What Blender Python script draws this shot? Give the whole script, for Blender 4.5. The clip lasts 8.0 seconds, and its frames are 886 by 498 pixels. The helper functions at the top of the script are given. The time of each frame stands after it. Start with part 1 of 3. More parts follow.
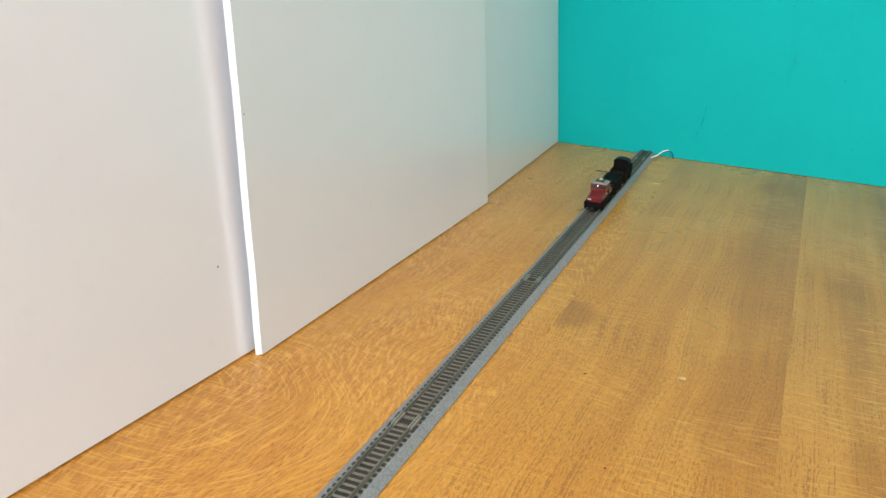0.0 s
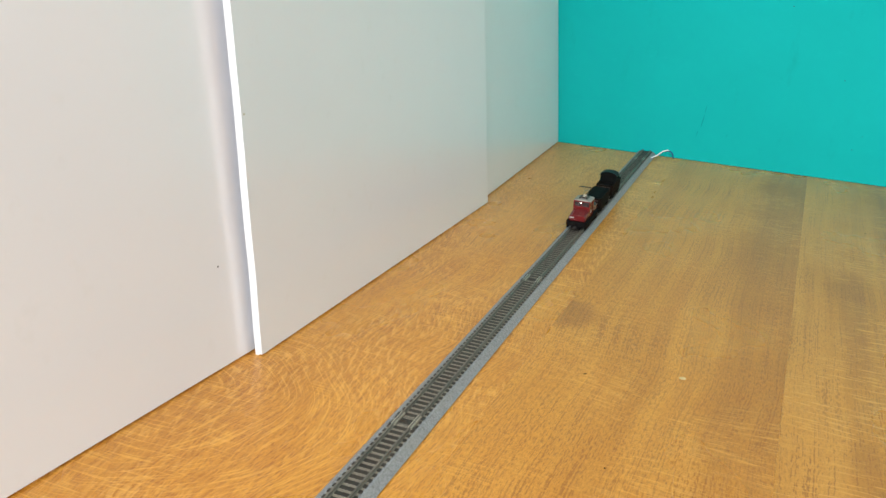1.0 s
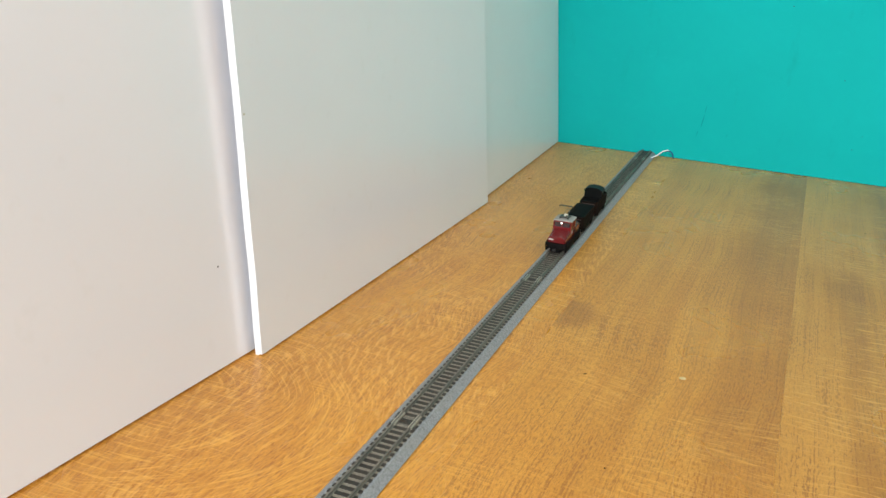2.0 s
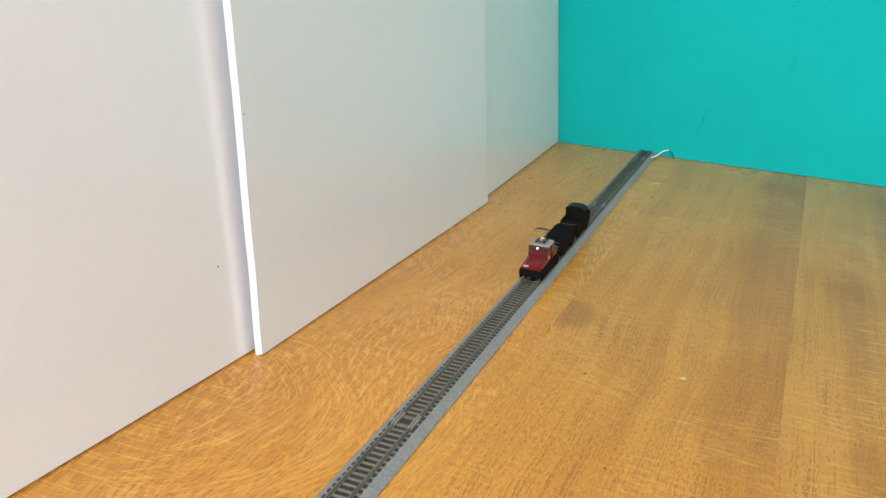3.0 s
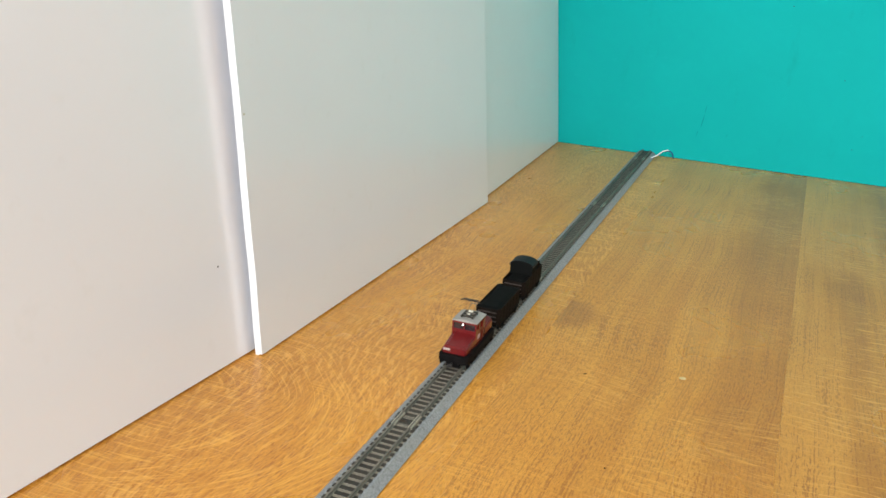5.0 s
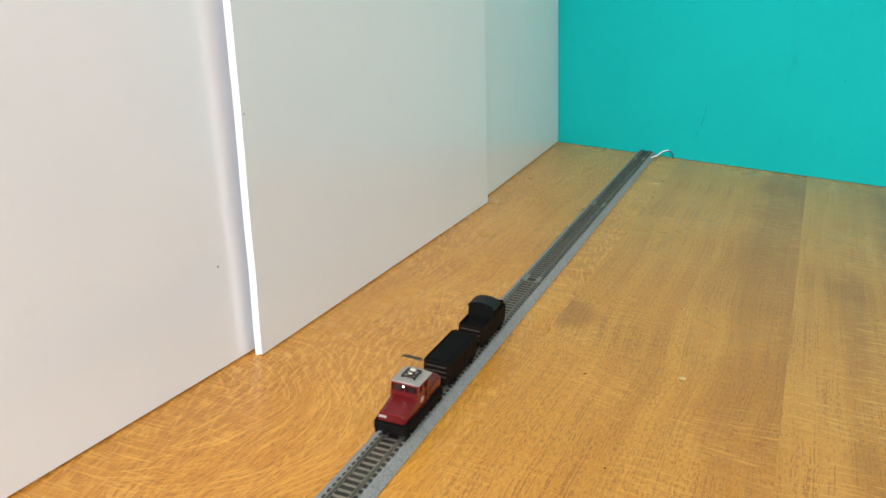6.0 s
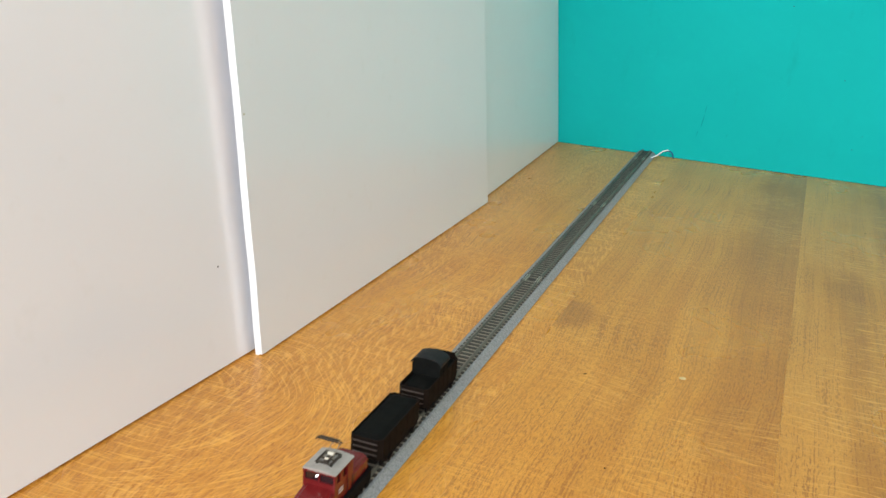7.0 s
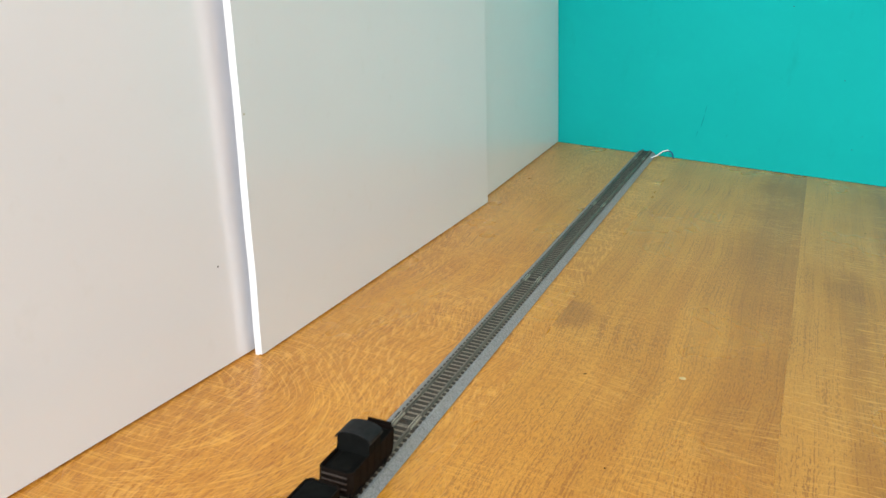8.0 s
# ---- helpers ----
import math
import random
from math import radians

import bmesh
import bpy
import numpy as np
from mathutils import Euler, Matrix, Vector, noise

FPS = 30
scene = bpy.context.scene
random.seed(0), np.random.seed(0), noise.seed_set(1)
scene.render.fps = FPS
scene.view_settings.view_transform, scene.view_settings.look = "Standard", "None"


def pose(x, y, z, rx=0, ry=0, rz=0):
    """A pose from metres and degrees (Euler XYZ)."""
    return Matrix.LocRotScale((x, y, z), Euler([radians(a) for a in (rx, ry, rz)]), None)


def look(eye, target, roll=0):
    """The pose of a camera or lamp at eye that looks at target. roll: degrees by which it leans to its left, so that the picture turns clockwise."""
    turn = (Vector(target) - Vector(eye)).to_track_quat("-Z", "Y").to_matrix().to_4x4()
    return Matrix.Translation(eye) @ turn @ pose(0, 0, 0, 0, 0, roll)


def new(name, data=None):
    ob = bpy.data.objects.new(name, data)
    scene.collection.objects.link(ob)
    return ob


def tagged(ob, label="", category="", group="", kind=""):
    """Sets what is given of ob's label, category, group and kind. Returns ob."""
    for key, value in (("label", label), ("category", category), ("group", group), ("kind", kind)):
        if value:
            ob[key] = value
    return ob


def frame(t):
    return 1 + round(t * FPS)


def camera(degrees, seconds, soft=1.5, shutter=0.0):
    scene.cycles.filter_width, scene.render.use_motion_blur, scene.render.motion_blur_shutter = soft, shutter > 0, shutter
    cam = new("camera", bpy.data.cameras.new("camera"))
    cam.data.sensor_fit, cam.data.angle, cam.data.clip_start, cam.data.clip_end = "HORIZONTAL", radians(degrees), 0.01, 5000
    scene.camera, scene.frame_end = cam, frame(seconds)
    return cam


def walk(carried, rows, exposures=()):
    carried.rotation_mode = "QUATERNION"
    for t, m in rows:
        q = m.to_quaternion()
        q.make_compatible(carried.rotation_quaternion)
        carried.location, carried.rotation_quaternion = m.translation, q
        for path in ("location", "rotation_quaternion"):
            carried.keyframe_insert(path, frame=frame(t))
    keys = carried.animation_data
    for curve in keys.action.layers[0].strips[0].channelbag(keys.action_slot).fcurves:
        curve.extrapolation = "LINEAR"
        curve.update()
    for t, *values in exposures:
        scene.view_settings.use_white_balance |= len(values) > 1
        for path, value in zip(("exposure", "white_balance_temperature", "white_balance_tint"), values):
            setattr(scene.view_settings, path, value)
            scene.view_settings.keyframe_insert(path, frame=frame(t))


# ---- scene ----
# World: the model track runs along Y with its centre line at x = 0; the table top is z = 0.
EYE = (0.16165, -0.4007, 0.25008)
YAW, PITCH, ROLL = -0.35127, 0.32599, 3.56
cam = camera(52.19, 8.0, 1.5, 0.4)
AIM = (EYE[0] + math.sin(YAW) * math.cos(PITCH), EYE[1] + math.cos(YAW) * math.cos(PITCH), EYE[2] - math.sin(PITCH))
walk(cam, [(0.0, look(EYE, AIM, ROLL)), (8.0, look(EYE, AIM, ROLL))])

# ---- light ----
world = bpy.data.worlds.new("sky")
scene.world = world
world.use_nodes = True
sky = world.node_tree.nodes.new("ShaderNodeTexSky")
sky.sky_type, sky.sun_disc, sky.sun_elevation, sky.sun_rotation = "NISHITA", False, radians(40), radians(200)
world.node_tree.links.new(sky.outputs[0], world.node_tree.nodes["Background"].inputs[0])
world.node_tree.nodes["Background"].inputs[1].default_value = 0.12


def area_light(name, eye, target, width, height, watts, colour):
    data = bpy.data.lights.new(name, "AREA")
    data.shape, data.size, data.size_y, data.energy, data.color = "RECTANGLE", width, height, watts, colour
    ob = new(name, data)
    ob.matrix_world = look(eye, target)
    return ob


area_light("window_daylight", (0.22, -1.92, 1.12), (0.22, 0.0, 1.12), 1.9, 1.3, 71.5, (0.915, 0.98, 1.005))
# added fill with no known source, lifts the middle and far boards
area_light("side_fill_light", (1.88, 0.95, 1.05), (0.0, 0.45, 0.55), 0.9, 0.8, 5.0, (0.84, 1.0, 1.06))
scene.view_settings.exposure = 0.0


# ---- materials ----
def material(name, roughness=0.5, metallic=0.0, colour=(0.5, 0.5, 0.5)):
    m = bpy.data.materials.new(name)
    m.use_nodes = True
    b = m.node_tree.nodes["Principled BSDF"]
    b.inputs["Roughness"].default_value = roughness
    b.inputs["Metallic"].default_value = metallic
    b.inputs["Base Color"].default_value = (*colour, 1)
    return m, m.node_tree, b


def node(nt, kind, **values):
    n = nt.nodes.new(kind)
    for key, value in values.items():
        n.inputs[key].default_value = value
    return n


def place_coords(nt, scale, move=(0, 0, 0), turn=0.0):
    g = nt.nodes.new("ShaderNodeNewGeometry")
    m = nt.nodes.new("ShaderNodeMapping")
    m.inputs["Scale"].default_value = scale
    m.inputs["Location"].default_value = move
    m.inputs["Rotation"].default_value = (0, 0, turn)
    nt.links.new(g.outputs["Position"], m.inputs["Vector"])
    return m.outputs["Vector"]


def object_coords(nt, scale):
    g = nt.nodes.new("ShaderNodeTexCoord")
    m = nt.nodes.new("ShaderNodeMapping")
    m.inputs["Scale"].default_value = scale
    nt.links.new(g.outputs["Object"], m.inputs["Vector"])
    return m.outputs["Vector"]


def noise_node(nt, vector, detail=3.0, rough=0.55, distort=0.0, scale=1.0):
    n = node(nt, "ShaderNodeTexNoise", Scale=scale, Detail=detail, Roughness=rough, Distortion=distort)
    nt.links.new(vector, n.inputs["Vector"])
    return n.outputs["Fac"]


def ramp(nt, fac, stops):
    r = nt.nodes.new("ShaderNodeValToRGB")
    e = r.color_ramp.elements
    while len(e) < len(stops):
        e.new(0.5)
    for el, (pos, col) in zip(e, stops):
        el.position = pos
        el.color = (*col, 1) if len(col) == 3 else col
    nt.links.new(fac, r.inputs["Fac"])
    return r.outputs["Color"]


def mix(nt, a, b, fac, blend="MIX"):
    n = nt.nodes.new("ShaderNodeMix")
    n.data_type, n.blend_type = "RGBA", blend
    for value, key in ((a, "A"), (b, "B")):
        sock = [s for s in n.inputs if s.name == key and s.type == "RGBA"][0]
        if isinstance(value, tuple):
            sock.default_value = (*value, 1)
        else:
            nt.links.new(value, sock)
    if isinstance(fac, (int, float)):
        n.inputs["Factor"].default_value = fac
    else:
        nt.links.new(fac, n.inputs["Factor"])
    return [s for s in n.outputs if s.type == "RGBA"][0]


def bump(nt, bsdf, height, strength, distance):
    b = node(nt, "ShaderNodeBump", Strength=strength, Distance=distance)
    nt.links.new(height, b.inputs["Height"])
    nt.links.new(b.outputs["Normal"], bsdf.inputs["Normal"])


def maths(nt, op, a, b):
    n = nt.nodes.new("ShaderNodeMath")
    n.operation = op
    for i, value in enumerate((a, b)):
        if isinstance(value, (int, float)):
            n.inputs[i].default_value = value
        else:
            nt.links.new(value, n.inputs[i])
    return n.outputs[0]


GREY = ((0, (0, 0, 0)), (1, (1, 1, 1)))


def oak(name, pale, mid, dark, move, fleck, flow, zones, ray, stain=None, rings=None, pores=0.54, ripple=0.0, bars=(), bars_from=-1.0,
        weave=(340, 190), weave_share=0.95, pore_cut=0.43, smudge=1.3, banding=1.7, slope=-0.06):
    """Quarter-sawn oak, grain along Y: slow tone bands, fine broken pore lines, pale ray flecks across the grain.
    flow: how far the grain wavers sideways. ray: how fine the flecks are across and along the grain. zones: stops of (x, share of dark heartwood). stain: x, y, radius of a dark patch.
    rings: x, y, reach of pale flecks that lie in arcs about a point. pores: how strong the pore lines are.
    ripple: strength of the slanting curl figure. bars: stops of (x, share of long pale flecks that cross the plank); bars_from: the y at which they begin.
    weave: how fine the short flecks are across and along. pore_cut: lower means sparser pore dashes. smudge, banding: depth of the slow blotches and of the bands along the grain.
    slope: turn of the crossing flecks from square to the grain."""
    m, nt, b = material(name, 0.36)
    g = nt.nodes.new("ShaderNodeTexCoord")
    shift = nt.nodes.new("ShaderNodeVectorMath")
    shift.operation = "ADD"
    shift.inputs[1].default_value = move
    nt.links.new(g.outputs["Object"], shift.inputs[0])
    waver = node(nt, "ShaderNodeTexNoise", Scale=7.0, Detail=1.5)
    nt.links.new(shift.outputs[0], waver.inputs["Vector"])

    def pushed(amount):
        push = nt.nodes.new("ShaderNodeVectorMath")
        push.operation = "MULTIPLY_ADD"
        push.inputs[1].default_value = amount
        nt.links.new(waver.outputs["Color"], push.inputs[0])
        nt.links.new(shift.outputs[0], push.inputs[2])
        return push.outputs[0]

    grain, wavy, calm = pushed((flow, 0.02, 0.0)), pushed((0.04, 0.075, 0.0)), pushed((0.02, 0.038, 0.0))

    def layer(source, scale, detail=3.0, rough=0.55, twist=0.0):
        mp = nt.nodes.new("ShaderNodeMapping")
        mp.inputs["Scale"].default_value = scale
        mp.inputs["Rotation"].default_value = (0, 0, twist)
        nt.links.new(source, mp.inputs["Vector"])
        return noise_node(nt, mp.outputs["Vector"], detail, rough)

    # slow tone: heartwood zones by place across the plank, plus bands and blotches
    sep = nt.nodes.new("ShaderNodeSeparateXYZ")
    nt.links.new(g.outputs["Object"], sep.inputs[0])
    blotch = layer(wavy, (9, 5, 1), 3.0)
    bands = layer(grain, (46, 1.1, 1), 3.0, 0.6)
    across = maths(nt, "ADD", maths(nt, "MULTIPLY", maths(nt, "ADD", sep.outputs[0], 0.5), 0.8), maths(nt, "MULTIPLY", maths(nt, "SUBTRACT", blotch, 0.5), 0.06))
    heart = ramp(nt, across, tuple(((x + 0.5) * 0.8, (v, v, v)) for x, v in zones))
    tone = maths(nt, "ADD", maths(nt, "MULTIPLY", maths(nt, "SUBTRACT", bands, 0.5), banding), maths(nt, "MULTIPLY", maths(nt, "SUBTRACT", blotch, 0.5), smudge))
    tone = maths(nt, "ADD", tone, heart)
    col = ramp(nt, tone, ((0.02, pale), (0.35, mid), (0.95, dark)))
    # pore lines: closely set, along the grain, broken into dashes
    lines = layer(grain, (1000, 9, 1), 0.0, 0.5)
    dashes = layer(grain, (1000, 200, 1), 1.0, 0.6)
    both = maths(nt, "ADD", maths(nt, "MULTIPLY", lines, 0.42), maths(nt, "MULTIPLY", dashes, 0.58))
    pore = ramp(nt, both, ((pore_cut, (1, 1, 1)), (pore_cut + 0.06, (0, 0, 0))))
    zone = ramp(nt, layer(wavy, (26, 14, 1), 3.0), ((0.36, (0.55, 0.55, 0.55)), (0.60, (1, 1, 1))))
    pm = maths(nt, "MULTIPLY", pore, zone)
    deep = tuple(c * k for c, k in zip(dark, (0.86, 0.74, 0.62)))
    col = mix(nt, col, deep, maths(nt, "MULTIPLY", pm, pores))
    # short broken flecks between the pores
    flake = layer(grain, (*weave, 1), 2.5, 0.7)
    col = mix(nt, col, ramp(nt, flake, ((0.36, (0.80, 0.73, 0.62)), (0.50, (0.93, 0.91, 0.86)), (0.60, (1.0, 1.0, 1.0)))), weave_share, "MULTIPLY")
    grit = layer(wavy, (900, 700, 1), 2.0, 0.6)
    col = mix(nt, col, ramp(nt, grit, ((0.32, (0.74, 0.66, 0.55)), (0.50, (1, 1, 1)), (0.7, (1.0, 1.0, 1.0)))), 0.6, "MULTIPLY")
    # ray flecks: thin pale lines that cross the grain and curve
    rays = layer(calm, (ray[0], ray[1], 1), 2.5, 0.6, slope)
    ray_mask = ramp(nt, rays, ((0.545, (0, 0, 0)), (0.62, (1, 1, 1))))
    rzone = ramp(nt, maths(nt, "ADD", layer(wavy, (12, 9, 1), 2.0), maths(nt, "MULTIPLY", heart, 0.03)), ((0.43, (0.05, 0.05, 0.05)), (0.60, (1, 1, 1))))
    rm = maths(nt, "MULTIPLY", maths(nt, "MULTIPLY", ray_mask, rzone), fleck)
    col = mix(nt, col, tuple(min(1.0, c * k) for c, k in zip(pale, (1.12, 1.22, 1.55))), rm)
    if ripple:
        slant = nt.nodes.new("ShaderNodeMapping")
        slant.vector_type = "TEXTURE"
        slant.inputs["Scale"].default_value = (1 / 420, 1 / 70, 1)
        slant.inputs["Rotation"].default_value = (0, 0, 0.24)
        nt.links.new(calm, slant.inputs["Vector"])
        curl = noise_node(nt, slant.outputs["Vector"], 1.5, 0.55)
        patch = ramp(nt, layer(wavy, (13, 7, 1), 2.0), ((0.40, (0.15, 0.15, 0.15)), (0.58, (1, 1, 1))))
        lit = maths(nt, "MULTIPLY", maths(nt, "MULTIPLY", ramp(nt, curl, ((0.52, (0, 0, 0)), (0.62, (1, 1, 1)))), patch), ripple)
        low = maths(nt, "MULTIPLY", maths(nt, "MULTIPLY", ramp(nt, curl, ((0.32, (1, 1, 1)), (0.48, (0, 0, 0)))), patch), ripple * 0.75)
        col = mix(nt, col, tuple(min(1.0, c * k) for c, k in zip(pale, (1.14, 1.30, 2.2))), lit)
        col = mix(nt, col, tuple(c * k for c, k in zip(dark, (1.0, 0.96, 1.0))), low)
    if bars:
        where = ramp(nt, maths(nt, "MULTIPLY", maths(nt, "ADD", sep.outputs[0], 0.5), 0.8), tuple(((x + 0.5) * 0.8, (v, v, v)) for x, v in bars))
        begin = ramp(nt, maths(nt, "ADD", sep.outputs[1], maths(nt, "SUBTRACT", 0.5, bars_from)), ((0.46, (0.12, 0.12, 0.12)), (0.56, (1, 1, 1))))
        rung = ramp(nt, layer(calm, (24, 250, 1), 1.5, 0.55, slope), ((0.56, (0, 0, 0)), (0.63, (1, 1, 1))))
        share = maths(nt, "MULTIPLY", where, maths(nt, "MULTIPLY", begin, rzone if bars[-1][1] < 0.5 else 1.0))
        col = mix(nt, col, tuple(min(1.0, c * k) for c, k in zip(pale, (1.16, 1.34, 2.2))), maths(nt, "MULTIPLY", rung, share))
    if stain:
        sx, sy, sr = stain
        d = nt.nodes.new("ShaderNodeVectorMath")
        d.operation = "DISTANCE"
        d.inputs[1].default_value = (sx, sy, 0)
        nt.links.new(g.outputs["Object"], d.inputs[0])
        edge = maths(nt, "ADD", maths(nt, "DIVIDE", d.outputs["Value"], sr), maths(nt, "MULTIPLY", maths(nt, "SUBTRACT", blotch, 0.5), 1.0))
        col = mix(nt, col, (0.73, 0.66, 0.65), ramp(nt, edge, ((0.60, (0.95, 0.95, 0.95)), (1.0, (0, 0, 0)))), "MULTIPLY")
    if rings:
        rx, ry, reach = rings
        near = nt.nodes.new("ShaderNodeVectorMath")
        near.operation = "MULTIPLY_ADD"
        near.inputs[1].default_value = (0.06, 0.06, 0)
        near.inputs[2].default_value = (0, 0, 0)
        nt.links.new(waver.outputs["Color"], near.inputs[0])
        nt.links.new(g.outputs["Object"], near.inputs[2])
        d = nt.nodes.new("ShaderNodeVectorMath")
        d.operation = "DISTANCE"
        d.inputs[1].default_value = (rx + 0.03, ry + 0.03, 0)
        nt.links.new(near.outputs[0], d.inputs[0])
        two = nt.nodes.new("ShaderNodeSeparateXYZ")
        nt.links.new(g.outputs["Object"], two.inputs[0])
        at = nt.nodes.new("ShaderNodeCombineXYZ")
        nt.links.new(maths(nt, "MULTIPLY", d.outputs["Value"], 760.0), at.inputs[0])
        nt.links.new(maths(nt, "MULTIPLY", two.outputs[0], 46.0), at.inputs[1])
        nt.links.new(maths(nt, "MULTIPLY", two.outputs[1], 24.0), at.inputs[2])
        arcs = ramp(nt, noise_node(nt, at.outputs[0], 1.5, 0.5), ((0.55, (0, 0, 0)), (0.65, (0.58, 0.58, 0.58))))
        fade = ramp(nt, maths(nt, "ADD", maths(nt, "DIVIDE", d.outputs["Value"], reach), maths(nt, "MULTIPLY", maths(nt, "SUBTRACT", blotch, 0.5), 1.8)),
                    ((0.22, (0, 0, 0)), (0.40, (0.8, 0.8, 0.8)), (0.62, (0.6, 0.6, 0.6)), (0.95, (0, 0, 0))))
        col = mix(nt, col, tuple(min(1.0, c * k) for c, k in zip(pale, (1.14, 1.26, 1.7))), maths(nt, "MULTIPLY", arcs, fade))
    nt.links.new(col, b.inputs["Base Color"])
    rough = ramp(nt, blotch, ((0.3, (0.25, 0.25, 0.25)), (0.8, (0.35, 0.35, 0.35))))
    nt.links.new(rough, b.inputs["Roughness"])
    bump(nt, b, maths(nt, "SUBTRACT", rm, pm), 0.25, 0.0003)
    return m


OAK_A = oak("oak_warm", (0.76, 0.358, 0.054), (0.66, 0.284, 0.035), (0.46, 0.170, 0.025), (0.3, 1.7, 0), 0.50, 0.050,
            ((-0.20, 0.40), (-0.12, 0.34), (-0.05, 0.25), (0.036, 0.27)), (32, 560), rings=(-0.140, -0.030, 0.21), pores=0.68, ripple=0.42,
            bars=((-0.02, 0.0), (0.004, 0.55), (0.036, 0.6)), bars_from=0.17, weave=(620, 60), pore_cut=0.42, smudge=0.9, banding=1.2)
OAK_B = oak("oak_streaked", (0.71, 0.324, 0.048), (0.60, 0.250, 0.031), (0.36, 0.133, 0.022), (2.37, 0.4, 0), 0.48, 0.016,
            ((0.032, 0.10), (0.100, 0.14), (0.134, 0.20), (0.147, 0.50), (0.188, 0.62)), (60, 620), stain=(0.0315, 0.208, 0.032), pores=0.58,
            bars=((0.036, 0.12), (0.12, 0.22), (0.188, 0.22)), weave=(680, 200), pore_cut=0.42, smudge=0.75, banding=1.0, slope=-0.26)
OAK_C = oak("oak_pale", (0.64, 0.296, 0.050), (0.55, 0.237, 0.033), (0.34, 0.128, 0.022), (4.3, 2.9, 0), 0.85, 0.010,
            ((0.188, 0.04), (0.222, 0.10), (0.242, 0.48), (0.30, 0.60)), (44, 420), weave=(640, 140), weave_share=0.6, pores=0.62, pore_cut=0.395, smudge=0.45)

BOARD, nt, b = material("white_board", 0.22)
col = ramp(nt, noise_node(nt, place_coords(nt, (3, 3, 3)), 3.0), ((0.3, (0.780, 0.782, 0.822)), (0.7, (0.825, 0.827, 0.867))))
col = mix(nt, col, (0.72, 0.71, 0.71), ramp(nt, noise_node(nt, place_coords(nt, (60, 60, 60)), 4.0), ((0.62, (0, 0, 0)), (0.85, (0.35, 0.35, 0.35)))))
nt.links.new(col, b.inputs["Base Color"])
b.inputs["Specular IOR Level"].default_value = 1.0
bump(nt, b, noise_node(nt, place_coords(nt, (26, 26, 26)), 3.0), 0.06, 0.0015)

FOAM, nt, b = material("foam_core", 0.7)
col = ramp(nt, noise_node(nt, place_coords(nt, (700, 700, 400)), 2.0), ((0.3, (0.86, 0.86, 0.87)), (0.7, (0.92, 0.92, 0.92))))
nt.links.new(col, b.inputs["Base Color"])

TEAL, nt, b = material("teal_paint", 0.75)
b.inputs["Specular IOR Level"].default_value = 0.12
col = ramp(nt, noise_node(nt, place_coords(nt, (4, 4, 5)), 4.0), ((0.3, (0.002, 0.395, 0.385)), (0.7, (0.003, 0.435, 0.425))))
col = mix(nt, col, (0.010, 0.46, 0.45), ramp(nt, noise_node(nt, place_coords(nt, (120, 120, 120)), 4.0, 0.7), ((0.60, (0, 0, 0)), (0.80, (0.5, 0.5, 0.5)))))
col = mix(nt, col, (0.002, 0.31, 0.30), ramp(nt, noise_node(nt, place_coords(nt, (35, 35, 11)), 5.0, 0.7), ((0.60, (0, 0, 0)), (0.82, (0.6, 0.6, 0.6)))))
nt.links.new(col, b.inputs["Base Color"])
bump(nt, b, noise_node(nt, place_coords(nt, (300, 300, 300)), 3.0), 0.1, 0.0006)

TEAL_DARK, nt, b = material("teal_scuff", 0.9, 0, (0.002, 0.25, 0.25))
b.inputs["Specular IOR Level"].default_value = 0.05
CHALK, nt, b = material("chalk_fleck", 0.7, 0, (0.60, 0.46, 0.24))
SMEAR, nt, b = material("pale_smear", 0.6, 0, (0.42, 0.40, 0.30))
SPECK, nt, b = material("grime_speck", 0.9, 0, (0.035, 0.032, 0.026))
b.inputs["Specular IOR Level"].default_value = 0.1

BALLAST, nt, b = material("grey_ballast", 0.85)
n1 = noise_node(nt, place_coords(nt, (1500, 1500, 1500)), 2.0, 0.7)
col = ramp(nt, n1, ((0.28, (0.195, 0.205, 0.208)), (0.5, (0.275, 0.292, 0.295)), (0.75, (0.375, 0.388, 0.39))))
col = mix(nt, col, ramp(nt, noise_node(nt, place_coords(nt, (620, 620, 620)), 2.0, 0.7), ((0.34, (0.62, 0.62, 0.63)), (0.55, (1, 1, 1)))), 0.8, "MULTIPLY")
col = mix(nt, col, (0.24, 0.22, 0.18), ramp(nt, noise_node(nt, place_coords(nt, (60, 30, 60)), 3.0), ((0.52, (0, 0, 0)), (0.75, (0.5, 0.5, 0.5)))))
nt.links.new(col, b.inputs["Base Color"])
bump(nt, b, n1, 0.4, 0.0005)

BED, nt, b = material("brown_ballast", 0.85)
n1 = noise_node(nt, place_coords(nt, (1400, 1400, 1400)), 2.0, 0.7)
col = ramp(nt, n1, ((0.30, (0.165, 0.14, 0.105)), (0.7, (0.31, 0.275, 0.215))))
nt.links.new(col, b.inputs["Base Color"])
bump(nt, b, n1, 0.5, 0.0005)

TIE, nt, b = material("dark_tie_plastic", 0.6)
info = nt.nodes.new("ShaderNodeObjectInfo")
col = ramp(nt, info.outputs["Random"], ((0.0, (0.021, 0.0165, 0.012)), (1.0, (0.040, 0.031, 0.022))))
nt.links.new(col, b.inputs["Base Color"])

